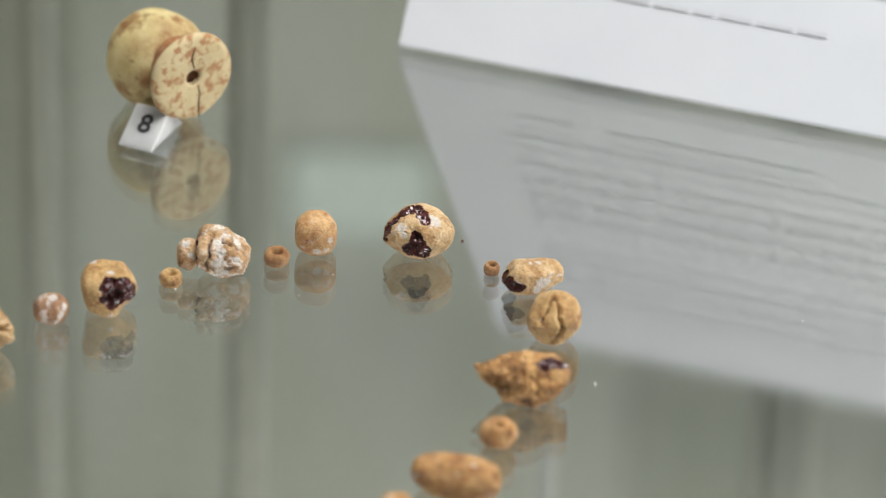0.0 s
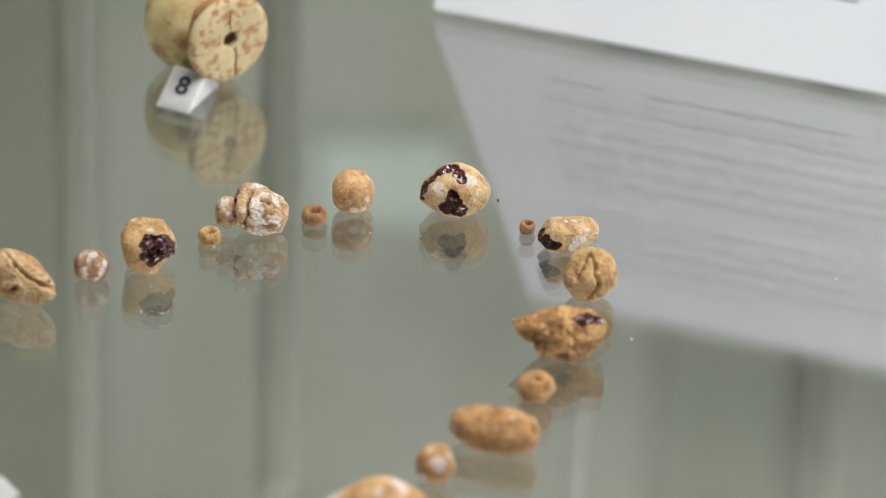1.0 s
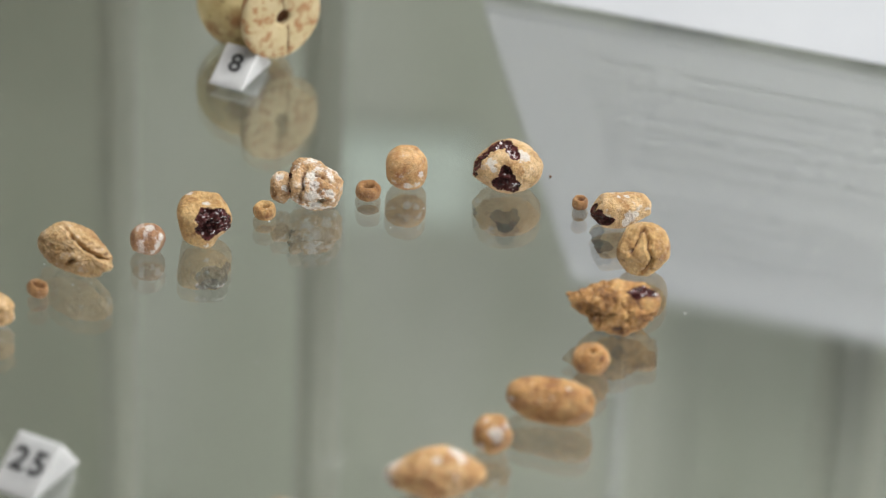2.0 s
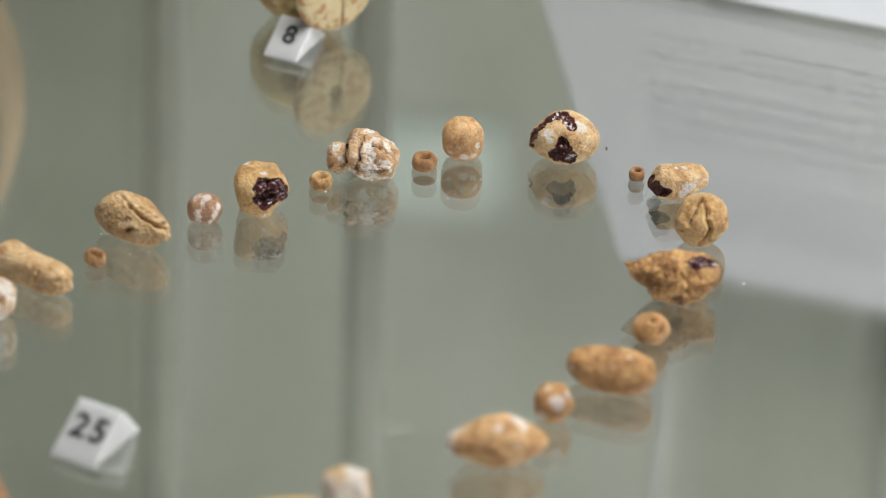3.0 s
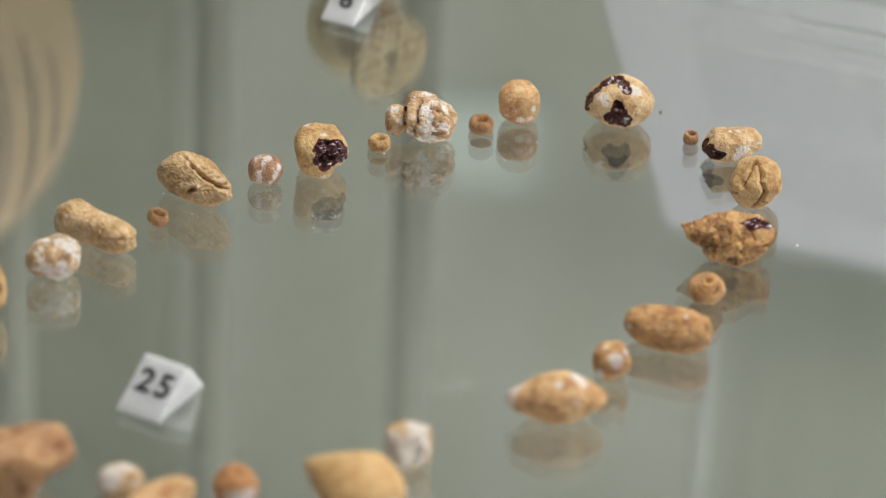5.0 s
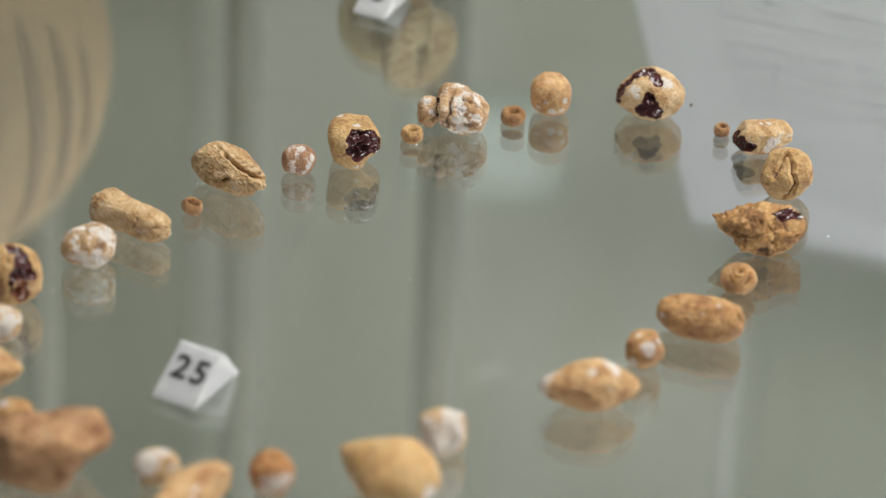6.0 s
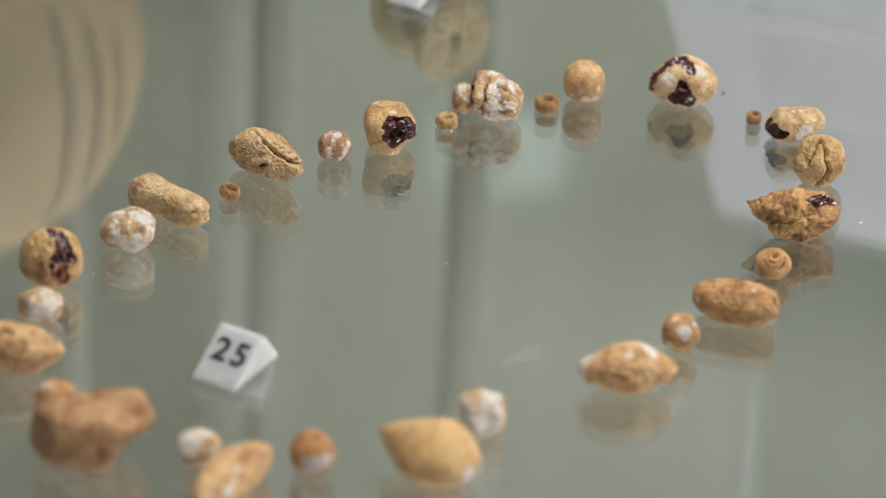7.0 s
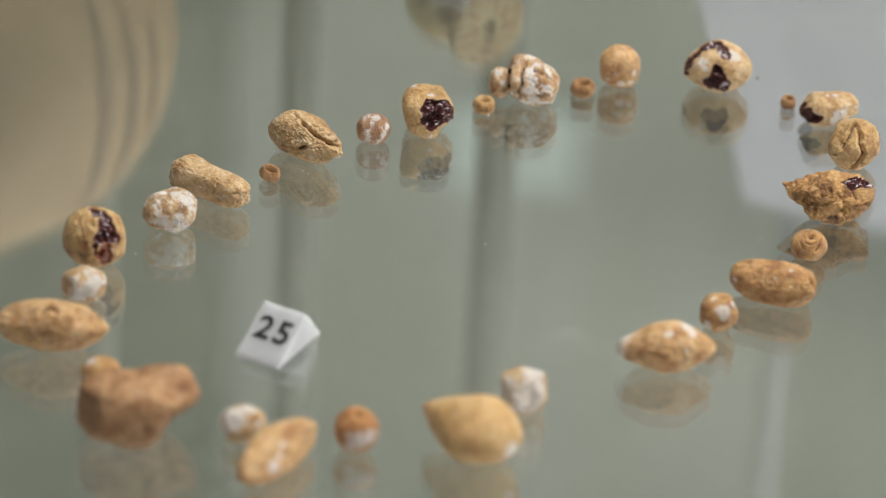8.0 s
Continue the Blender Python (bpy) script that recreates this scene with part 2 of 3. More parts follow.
structure("floor", box(-1.6, 1.6, -2.6, 1.7, -1.0, -0.95), FLOOR, "dark grey stone floor of the museum room", "floor")
structure("ceiling", box(-1.6, 1.6, -2.6, 1.7, 1.65, 1.75), PLASTER, "pale grey plaster ceiling over the display", "ceiling")
structure("wall_north", box(-1.5, 1.5, 1.5, 1.6, -0.95, 1.65), STREAKED, "grey painted plaster wall behind the display", "wall")
# unseen walls closing the room, kept dark to cut the fill light
structure("wall_south", box(-1.5, 1.5, -2.6, -2.5, -0.95, 1.65), FILL_CUT_DARK, "unseen wall of the room, darkened to cut the fill light", "wall")
structure("wall_west", box(-1.6, -1.5, -2.6, 1.6, -0.95, 1.65), FILL_CUT_DARK, "unseen wall of the room, darkened to cut the fill light", "wall")
structure("wall_east", box(1.5, 1.6, -2.6, 1.6, -0.95, 1.65), FILL_CUT_DARK, "unseen wall of the room, darkened to cut the fill light", "wall")

# added boards whose tone carries the wall's brightness: western ones dim olive, middle bright
for x0, x1, paint in ((-1.5, -0.75, DIM_OLIVE_TONE), (-0.746, -0.226, DIM_OLIVE_TONE), (-0.222, 0.15, BRIGHT_WALL_TONE), (0.154, 0.70, STREAKED), (0.704, 1.5, STREAKED)):
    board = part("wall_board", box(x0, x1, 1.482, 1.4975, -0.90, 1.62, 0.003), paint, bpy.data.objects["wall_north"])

# ---- the showcase ----
def showcase():
    shelf = tagged(part("glass_shelf", box(-0.62, 0.62, -0.34, 0.46, -0.012, 0.0, 0.0008), GLASS),
                   "clear greenish glass shelf carrying the beads", "shelf")
    shelf.visible_shadow = False
    case = tagged(empty("showcase_base", Matrix.Translation((0, 0, -0.95))), "grey-green showcase base below the glass shelf", "showcase")
    part("base_board", box(-0.66, 0.66, -0.38, 0.9, 0.77, 0.8, 0.002), BOARD, case)
    for x in (-0.64, 0.64):
        for y in (-0.36, 0.48):
            part("post", box(x - 0.012, x + 0.012, y - 0.012, y + 0.012, 0.8, 0.938, 0.002), METAL, case, "grey metal shelf post")
            part("bracket", box(min(x, x * 0.95), max(x, x * 0.95), y - 0.01, y + 0.01, 0.932, 0.938), METAL, case)
    part("plinth", box(-0.6, 0.6, -0.3, 0.8, 0.0, 0.77, 0.004), BOARD, case)
    # the upright frame at the back of the case
    frame_back = tagged(empty("case_back_frame", Matrix.Translation((0, 0.37, 0.0))), "dark and pale upright posts behind the shelf", "case frame")
    for x, w, m in ((-0.188, 0.008, POST_DARK), (-0.1105, 0.0085, POST_DARK), (-0.034, 0.0095, POST_DARK), (0.081, 0.008, POST_PALE), (0.17, 0.016, POST_GREY), (0.25, 0.008, POST_DARK)):
        part("upright", box(x - w * 0.40, x + w * 0.40, -0.006, 0.006, 0.0, 0.62, 0.0015), m, frame_back)
        # mid-tone strips added beside the darker posts to soften their mirrored edges
        if m is not POST_PALE:
            for side in (-1, 1):
                c = x + side * w * 0.62
                part("moulding", box(c - w * 0.21, c + w * 0.21, -0.002, 0.006, 0.0, 0.62, 0.001), POST_EDGE_TONE, frame_back)
    part("top_rail", box(-0.3, 0.3, -0.01, 0.01, 0.62, 0.64, 0.002), METAL, frame_back)
    return shelf


showcase()


# ---- the label board ----
def text_board():
    right, back = Vector((0.957, -0.2906, 0)), Vector((0.2906, 0.957, 0))
    lean = radians(35.2)
    up = back * math.sin(lean) + Vector((0, 0, math.cos(lean)))
    front = right.cross(up)
    m = Matrix((right, up, front)).transposed().to_4x4()
    m.translation = Vector((0.0242, 0.2148, 0.0019))
    ob = tagged(empty("text_board", m), "white printed information board leaning back on the glass", "sign")
    bm = box(0, 0.297, 0, 0.216, -0.003, 0.0, 0.0008)
    part("card", bm, PAPER, ob)
    rng = random.Random(4)
    # unreadable print as bars
    rows = [(0.0275, 0.067, 0.138), (0.0275, 0.037, 0.054), (0.043, 0.03, 0.2)]
    y = 0.064
    while y < 0.195:
        rows += [(y, 0.03, rng.uniform(0.15, 0.26))]
        y += 0.0135 if rng.random() < 0.75 else 0.025
    for y, x0, x1 in rows:
        x = x0
        while x < x1:
            w = rng.uniform(0.004, 0.013)
            part("print_bar", box(x, min(x + w, x1 + 0.004), y, y + (rng.uniform(0.0012, 0.0016) if y < 0.03 else 0.0011), 0.0003, 0.0005), INK, ob)
            x += w + 0.0016
    for x in (0.05, 0.245):
        bm = bmesh.new()
        sides = [[bm.verts.new((x + k, y, z)) for y, z in ((0.02, -0.0032), (0.19, -0.0032), (0.066, -0.0905))] for k in (0, 0.004)]
        bm.faces.new(sides[0])
        bm.faces.new(sides[1][::-1])
        for a, b in ((0, 1), (1, 2), (2, 0)):
            bm.faces.new((sides[0][a], sides[0][b], sides[1][b], sides[1][a]))
        bmesh.ops.recalc_face_normals(bm, faces=bm.faces[:])
        part("gusset", bm, PAPER, ob)


text_board()


# ---- number tags ----
def number_tag(text, corner, along, digit, shift, size, deep, label):
    """A small wedge: the sloping face carries the number, its lower edge starts at corner and runs along."""
    right = Vector((*along, 0)).normalized()
    back = Vector((-right.y, right.x, 0))
    m = Matrix((right, back, Vector((0, 0, 1)))).transposed().to_4x4()
    m.translation = Vector((*corner, 0.0))
    ob = tagged(empty("number_tag", m), label, "number tag")
    w, d, h, top = (size * k for k in (0.0141, deep, 0.0104, 0.0154))
    bm = bmesh.new()
    ends = []
    for x in (0, w):
        ends.append([bm.verts.new(p) for p in ((x, 0, 0), (x, d, 0), (x, top, h))])
    bm.faces.new(ends[0])
    bm.faces.new(ends[1][::-1])
    for a, b in ((0, 1), (1, 2), (2, 0)):
        bm.faces.new((ends[0][a], ends[0][b], ends[1][b], ends[1][a]))
    bmesh.ops.recalc_face_normals(bm, faces=bm.faces[:])
    bmesh.ops.bevel(bm, geom=bm.edges[:], offset=0.0003, segments=2, affect="EDGES", profile=0.5)
    part("wedge", bm, TAG_WHITE, ob)
    slope = math.atan2(h, top)
    length = math.hypot(h, top)
    for k, ch in enumerate(text):
        curve = bpy.data.curves.new("digit", "FONT")
        curve.body, curve.size, curve.align_x, curve.align_y = ch, digit, "CENTER", "CENTER"
        curve.extrude, curve.offset = 0.00006, digit * 0.02
        helper = bpy.data.objects.new("digit", curve)
        scene.collection.objects.link(helper)
        bpy.context.view_layer.update()
        me = bpy.data.meshes.new_from_object(helper.evaluated_get(bpy.context.evaluated_depsgraph_get()))
        bpy.data.objects.remove(helper)
        me.materials.clear()
        me.materials.append(TAG_INK)
        glyph = new("digit", me)
        glyph.parent = ob
        x = w / 2 + shift + (k - (len(text) - 1) / 2) * digit * 0.60
        glyph.matrix_basis = Matrix.Rotation(slope, 4, "X") @ Matrix.Translation((x, length * 0.57, 0.00016))
        glyph.matrix_basis = Matrix.Translation((0, 0, 0)) @ glyph.matrix_basis
    return ob


number_tag("25", (-0.10004, -0.08342), (0.0119, -0.0061), 0.0100, 0.0002, 1.0, 0.0236, "white plastic wedge tag with a black 25")
number_tag("8", (-0.0592, 0.1470), (0.0108, -0.0045), 0.0088, 0.0, 0.82, 0.0262, "white plastic wedge tag with a black 8 by the whorl")

# ---- beads ----
# the general direction from which the visitor looks, used to lay out marks on the beads
SIDE, RISE, FACING = Vector((1, 0, 0)), Vector((0, 0.515, 0.857)), Vector((0, -0.857, 0.515))


def ball(level):
    bm = bmesh.new()
    bmesh.ops.create_icosphere(bm, subdivisions=level, radius=1)
    bm.verts.ensure_lookup_table()
    verts = [v.co.normalized() for v in bm.verts]
    faces = [tuple(v.index for v in f.verts) for f in bm.faces]
    bm.free()
    return verts, faces


BALL = ball(6)


def segment_gap(p, a, b):
    ab = b - a
    k = max(0.0, min(1.0, (p - a).dot(ab) / max(ab.dot(ab), 1e-9)))
    return (p - a - ab * k).length


def bead(name, label, x, y, size, yaw=0.0, rind=None, square=2.0, lumps=0.05, grain=0.012, crackle=0.0, crackle_scale=3.0,
         cores=(), blooms=(), cracks=(), bumps=(), taper=None, seed=0.0, roll=0.0, core=None, tilt=0.0, wrinkle=0.022, bend=0.0, chips=7, chip_at=0.93, reds=(),
         flutes=0.0, under=None, high=0.0):
    """One weathered bead that rests on the shelf, or a lobe under another bead. size: half lengths in mm. Marks are laid out on the
    side turned to the visitor, (u, v) in half widths and half heights: cores, blooms: with a reach; cracks: lines with a width and a
    depth; bumps: with a height and a reach."""
    turn = Matrix.Rotation(radians(yaw), 3, "Z") @ Matrix.Rotation(radians(tilt), 3, "Y") @ Matrix.Rotation(radians(roll), 3, "X")
    a, b, c = (s * 0.001 for s in size)
    shift = Vector((seed * 7.3, seed * 3.1, seed * 5.7))
    chance = random.Random(int(seed * 10) + 3)
    flats = []
    for _ in range(chips):
        way = Vector((chance.gauss(0, 1), chance.gauss(0, 1), chance.gauss(0, 1))).normalized()
        flats.append((way, chip_at + chance.uniform(-0.05, 0.05)))
    # the plain form
    form = []
    for s in BALL[0]:
        r = (abs(s.x) ** square + abs(s.y) ** square + abs(s.z) ** square) ** (-1 / square)
        for way, far in flats:
            over = s.dot(way) * r / far
            if over > 0.94:
                r /= 1 + max(0.0, over - 1) + 0.015 * math.exp(-(((over - 1) / 0.04) ** 2))
        p = Vector((s.x * a, s.y * b, s.z * c)) * r * 1.02
        if taper:
            k = taper(s.x * r)
            p.y *= k
            p.z *= k
        p.z += bend * c * max(0.0, -s.x * r) ** 2
        form.append(turn @ p)
    reach_u, reach_v, reach_f = (max(abs(p.dot(w)) for p in form) for w in (SIDE, RISE, FACING))
    mean = (reach_u * reach_v * reach_f) ** (1 / 3)

    def seat(u, v):
        return Vector((u * reach_u, v * reach_v, math.sqrt(max(0.0, 1 - u * u - v * v)) * reach_f)) / mean

    core_marks = [(seat(u, v), reach, 3) for u, v, reach in cores] + [(seat(u, v), reach, 4) for u, v, reach in reds]
    bloom_marks = [(seat(u, v), reach) for u, v, reach in blooms]
    bump_marks = [(seat(u, v), height, reach) for u, v, height, reach in bumps]
    lines = [([seat(u, v) for u, v in line], width, depth) for line, width, depth in cracks]
    verts, kind, chalk, fissure = [], [], [], []
    for p in form:
        d = p.normalized()
        q = Vector((p.dot(SIDE) / reach_u, p.dot(RISE) / reach_v, p.dot(FACING) / reach_f)).normalized()
        q = Vector((q.x * reach_u, q.y * reach_v, q.z * reach_f)) / mean
        n1 = noise.noise(d * 1.6 + shift)
        n2 = noise.noise(d * 4.0 + shift)
        n3 = noise.fractal(d * 10.0 + shift, 1.0, 2.0, 4)
        change = lumps * (n1 + 0.5 * n2) + grain * n3
        mark, split = 0, 0.0
        for scale, deep in ((3.2, 1.0), (7.5, 0.6), (15.0, 0.35)):
            bent = noise.noise(d * scale + shift + Vector((n2, n3, n1)) * 0.5)
            change -= wrinkle * deep * max(0.0, 1 - abs(bent) / 0.13)
        if flutes:
            fold = noise.noise(Vector((q.x * 4.2 + 0.5 * n2, q.y * 0.9, q.z * 1.2)) + shift)
            change += flutes * (fold - 1.1 * max(0.0, 1 - abs(fold) / 0.15))
        if crackle:
            near = noise.voronoi(d * crackle_scale + shift + Vector((n2, n1, n3)) * 0.25)[0]
            change -= crackle * math.exp(-(((near[1] - near[0]) / 0.13) ** 2))
        for at, height, reach in bump_marks:
            change += height * math.exp(-(((q - at).length / reach) ** 2))
        for line, width, depth in lines:
            gap = min(segment_gap(q, p0, p1) for p0, p1 in zip(line, line[1:])) + 0.025 * n2 + 0.02 * n3
            change -= depth * (math.exp(-((max(gap, 0) / width) ** 2)) - 0.18 * math.exp(-(((gap - 2.1 * width) / width) ** 2)))
            split = max(split, math.exp(-((max(gap, 0) / (0.55 * width)) ** 2)) * min(1.0, depth / 0.10))
        white = 0.0
        for at, reach in bloom_marks:
            gap = (q - at).length + 0.08 * n3 + 0.1 * n2
            white = max(white, min(1.0, max(0.0, 0.55 + 1.2 * (reach - gap) / reach)))
        for at, reach, mark_as in core_marks:
            gap = (q - at).length + 0.12 * n2 + 0.045 * n3
            if gap < reach:
                mark = mark_as
                f = d * 3.4 + shift
                cell = noise.voronoi(f)[1][0]
                facet = (f - cell).dot(noise.cell_vector(cell * 7.0) - Vector((0.5, 0.5, 0.5)))
                change -= 0.09 * min(1.0, (reach - gap) / 0.05) + 0.11 * facet
        verts.append(p * (1 + change))
        kind.append(mark)
        chalk.append(white)
        fissure.append(split)
    low = min(p.z for p in verts)
    verts = [(p.x, p.y, p.z - low) for p in verts]
    groups = {0: [], 3: [], 4: []}
    for f in BALL[1]:
        marks = [kind[k] for k in f]
        groups[3 if marks.count(3) >= 2 else 4 if marks.count(4) >= 2 else 0].append(f)
    me = bpy.data.meshes.new(name)
    me.from_pydata(verts, [], groups[0])
    me.materials.append(rind)
    for words, values in (("bloom", chalk), ("fissure", fissure)):
        me.attributes.new(words, "FLOAT", "POINT").data.foreach_set("value", values)
    me.shade_smooth()
    ob = new(name, me)
    ob.location = (x * 0.001, y * 0.001, high * 0.001)
    if under:
        ob.parent = under
        tagged(ob, label)
    else:
        tagged(ob, label, "bead", "weathered beads laid out in a ring")
    for which, kind_name, material, words in ((3, "bare_core", core or CORE, "glossy dark red amber under the broken rind"), (4, "red_core", RED_CORE, "translucent red amber on the split side")):
        if groups[which]:
            used = sorted({k for f in groups[which] for k in f})
            index = {k: n for n, k in enumerate(used)}
            inner = bpy.data.meshes.new(kind_name)
            inner.from_pydata([verts[k] for k in used], [], [tuple(index[k] for k in f) for f in groups[which]])
            inner.materials.append(material)
            inner.shade_smooth()
            tagged(new(kind_name, inner), words).parent = ob
    return ob


def ring_bead(label, x, y, outer, half, hole, material, seed, lean=(0.0, 0.0), wobble=0.09):
    """A small ring-shaped bead, its hole upward."""
    profile = []
    mid, thick = (outer + hole) / 2, (outer - hole) / 2
    for k in range(25):
        a = 2 * math.pi * k / 24
        ca, sa = math.cos(a), math.sin(a)
        profile.append(((mid + thick * math.copysign(abs(ca), ca)) * 0.001, half * math.copysign(abs(sa), sa) * 0.001))
    bm = revolve(profile, 56, wobble, seed)
    bmesh.ops.remove_doubles(bm, verts=bm.verts[:], dist=1e-6)
    bmesh.ops.rotate(bm, verts=bm.verts[:], cent=(0, 0, 0), matrix=Euler((radians(lean[0]), radians(lean[1]), seed)).to_matrix())
    for v in bm.verts:
        v.co *= 1 + 0.05 * noise.noise(v.co * 900 + Vector((seed, 0, 0)))
    low = min(v.co.z for v in bm.verts)
    bmesh.ops.translate(bm, verts=bm.verts[:], vec=(0, 0, -low))
    ob = part("ring_bead", bm, material, smooth=True)
    tagged(ob, label, "bead", "weathered beads laid out in a ring")
    ob.location = (x * 0.001, y * 0.001, 0)
    return ob


ring_bead("tiny brown ring bead standing slightly tilted on glass", -97.9, 16.2, 3.1, 1.7, 1.6, RING, 1.0, (14, 10))
ring_bead("small ochre ring bead beside the dark-patched bead", -35.9, 66.8, 3.45, 2.1, 1.25, OCHRE, 2.0)
ring_bead("small reddish-brown ring bead with a round hole", -5.8, 81.2, 3.95, 2.2, 1.35, RING, 3.0)
ring_bead("tiny orange ring bead on the glass", 57.9, 80.5, 2.46, 1.7, 0.8, RING, 4.0, (-6, 0))


def drop_taper(k):
    return 0.30 + 0.72 * min(1.0, max(0.0, (k + 1.0) / 1.15)) ** 0.75


def bone_taper(k):
    return 0.80 + 0.24 * math.exp(-(((k + 0.68) / 0.36) ** 2)) + 0.07 * max(0.0, k)


def beak_taper(k):
    f = min(1.0, max(0.0, (k + 0.95) / 0.90))
    return 0.52 + 0.50 * f * f * (3 - 2 * f)


def spindle_taper(k):
    return 1.0 - 0.42 * max(0.0, -k) ** 1.4 - 0.16 * max(0.0, k) ** 1.8


bead("pebble_bead", "cracked tan pebble-shaped amber bead with a long split", -88.4, 30.2, (13.3, 7.5, 6.8), -42, SAND, 2.2, 0.05, 0.012, 0.05, 7.0,
     cracks=[([(-0.36, 0.93), (-0.10, 0.66), (0.10, 0.44), (0.34, 0.12), (0.64, -0.20), (0.97, -0.24)], 0.06, 0.22),
             ([(-0.16, -0.54), (-0.08, -0.46), (0.04, -0.38)], 0.085, 0.17), ([(0.66, -0.78), (0.66, -0.60)], 0.08, 0.15),
             ([(0.22, 0.62), (0.36, 0.52)], 0.04, 0.10), ([(0.40, 0.30), (0.54, 0.34)], 0.04, 0.10), ([(0.52, 0.10), (0.68, 0.14)], 0.035, 0.09), ([(0.74, -0.08), (0.84, -0.02)], 0.035, 0.08)],
     bumps=[(0.10, 0.82, 0.06, 0.25), (0.45, 0.42, 0.09, 0.25), (0.75, 0.04, 0.07, 0.22), (0.0, -0.9, -0.08, 0.4)],
     wrinkle=0.022, taper=lambda k: 1.0 - 0.30 * max(0.0, k) ** 1.4, chips=4, seed=1)
bead("waisted_bead", "tan waisted bone-shaped bead lying on its side", -114.7, 3.2, (13.5, 5.6, 5.5), -33, SAND, 3.3, 0.05, 0.02, 0.03, 3.5,
     taper=bone_taper, wrinkle=0.022, chips=0,
     cracks=[([(0.28, 0.22), (0.27, -0.15), (0.17, -0.55)], 0.045, 0.07), ([(-0.98, 0.25), (-0.65, 0.22), (-0.30, 0.20)], 0.035, 0.05), ([(-0.70, 0.78), (-0.68, 0.42)], 0.035, 0.05),
             ([(0.92, -0.28), (0.93, -0.20)], 0.09, 0.12), ([(0.86, -0.74), (0.87, -0.68)], 0.07, 0.10), ([(0.55, -0.30), (0.58, -0.28)], 0.06, 0.06)],
     blooms=[(0.80, -0.85, 0.24), (0.99, -0.35, 0.36), (-0.50, -0.35, 0.10)], seed=2)
bead("round_bead", "small round brown bead with white bloom", -68.7, 43.4, (5.1, 4.9, 4.4), 0, PINKISH_BLOOM, 2.2, 0.04, 0.02, seed=3,
     blooms=[(0.15, 0.80, 0.34), (0.80, 0.15, 0.24), (0.68, -0.35, 0.30), (0.35, -0.75, 0.20)])
bead("broken_bead", "ochre bead broken open to dark glossy amber", -52.8, 51.3, (8.0, 7.8, 7.2), 0, OCHRE, 3.2, 0.04, 0.012,
     cores=[(0.28, -0.12, 0.50), (0.62, -0.05, 0.46), (0.92, -0.12, 0.34), (0.40, -0.45, 0.45), (0.12, 0.28, 0.22), (0.0, -0.45, 0.24), (0.12, -0.64, 0.22)],
     bumps=[(0.10, -0.99, 0.05, 0.30), (-0.75, -0.75, -0.14, 0.45), (0.75, -0.80, -0.16, 0.42), (0.0, 0.98, -0.08, 0.6), (0.9, 0.8, -0.08, 0.3)],
     blooms=[(0.12, 0.62, 0.18), (0.16, -0.92, 0.12), (-0.55, 0.85, 0.10)], seed=4)
flaking = bead("flaking_bead", "flaking brown and white bead split by a deep gap", -21.6, 72.6, (8.2, 7.5, 7.1), -10, FLAKE, 3.0, 0.10, 0.02, 0.035, 3.0,
               cracks=[([(-0.35, 0.75), (-0.48, 0.30), (-0.42, -0.10), (-0.55, -0.50)], 0.09, 0.20), ([(0.05, 0.55), (0.45, 0.40), (0.80, 0.10)], 0.06, 0.12), ([(0.20, -0.62), (0.55, -0.50)], 0.05, 0.10)],
               bumps=[(-0.72, 0.98, 0.16, 0.35), (0.55, 0.85, -0.17, 0.45), (0.90, -0.75, 0.10, 0.35), (-0.95, -0.60, -0.20, 0.40), (-0.70, -0.85, -0.10, 0.35)],
               blooms=[(-0.15, 0.48, 0.22), (0.05, 0.05, 0.24), (-0.05, -0.40, 0.26), (0.10, -0.85, 0.26), (0.60, -0.25, 0.16), (0.55, -0.88, 0.24), (0.92, -0.45, 0.16), (-0.70, 0.98, 0.14), (0.15, 0.80, 0.14)],
               cores=[(-0.92, 0.15, 0.36), (-0.90, -0.20, 0.30)], seed=5, wrinkle=0.035, chips=10, chip_at=0.92)
bead("split_lobe", "brown lobe beside the gap", -9.8, 0.5, (3.3, 3.8, 4.8), 10, FLAKE, 2.5, 0.10, 0.03, seed=26, blooms=[(-0.2, 0.6, 0.30), (0.3, -0.1, 0.25)], under=flaking, high=1.6)
bead("cylinder_bead", "upright cylindrical orange-tan bead", 5.3, 88.9, (6.2, 6.2, 6.2), 0, PEACH, 2.7, 0.04, 0.012, seed=6, chips=5, chip_at=1.08,
     blooms=[(0.10, -0.86, 0.20), (0.55, -0.70, 0.16), (0.70, -0.30, 0.12)],
     bumps=[(-0.8, -0.9, -0.10, 0.4), (0.8, 0.9, -0.06, 0.4)])
bead("patched_bead", "sandy bead with two dark glassy patches", 35.8, 90.4, (10.2, 8.8, 7.5), 0, SAND, 2.1, 0.05, 0.018,
     cores=[(-0.97, -0.20, 0.20), (-0.92, 0.14, 0.30), (-0.78, 0.46, 0.36), (-0.52, 0.76, 0.38), (-0.15, 0.86, 0.34), (0.08, 0.70, 0.26), (0.16, 0.44, 0.20),
            (-0.03, -0.22, 0.20), (-0.06, -0.46, 0.27), (-0.22, -0.72, 0.26), (0.14, -0.72, 0.28)],
     blooms=[(-0.52, 0.08, 0.17), (0.46, 0.40, 0.24), (0.36, 0.55, 0.14), (-0.40, -0.20, 0.10)],
     bumps=[(0.15, 0.95, 0.05, 0.35), (-0.75, 0.72, -0.14, 0.40), (-1.0, -0.25, 0.09, 0.25), (-0.7, -0.85, -0.08, 0.4), (0.85, 0.65, -0.05, 0.4)], seed=7)
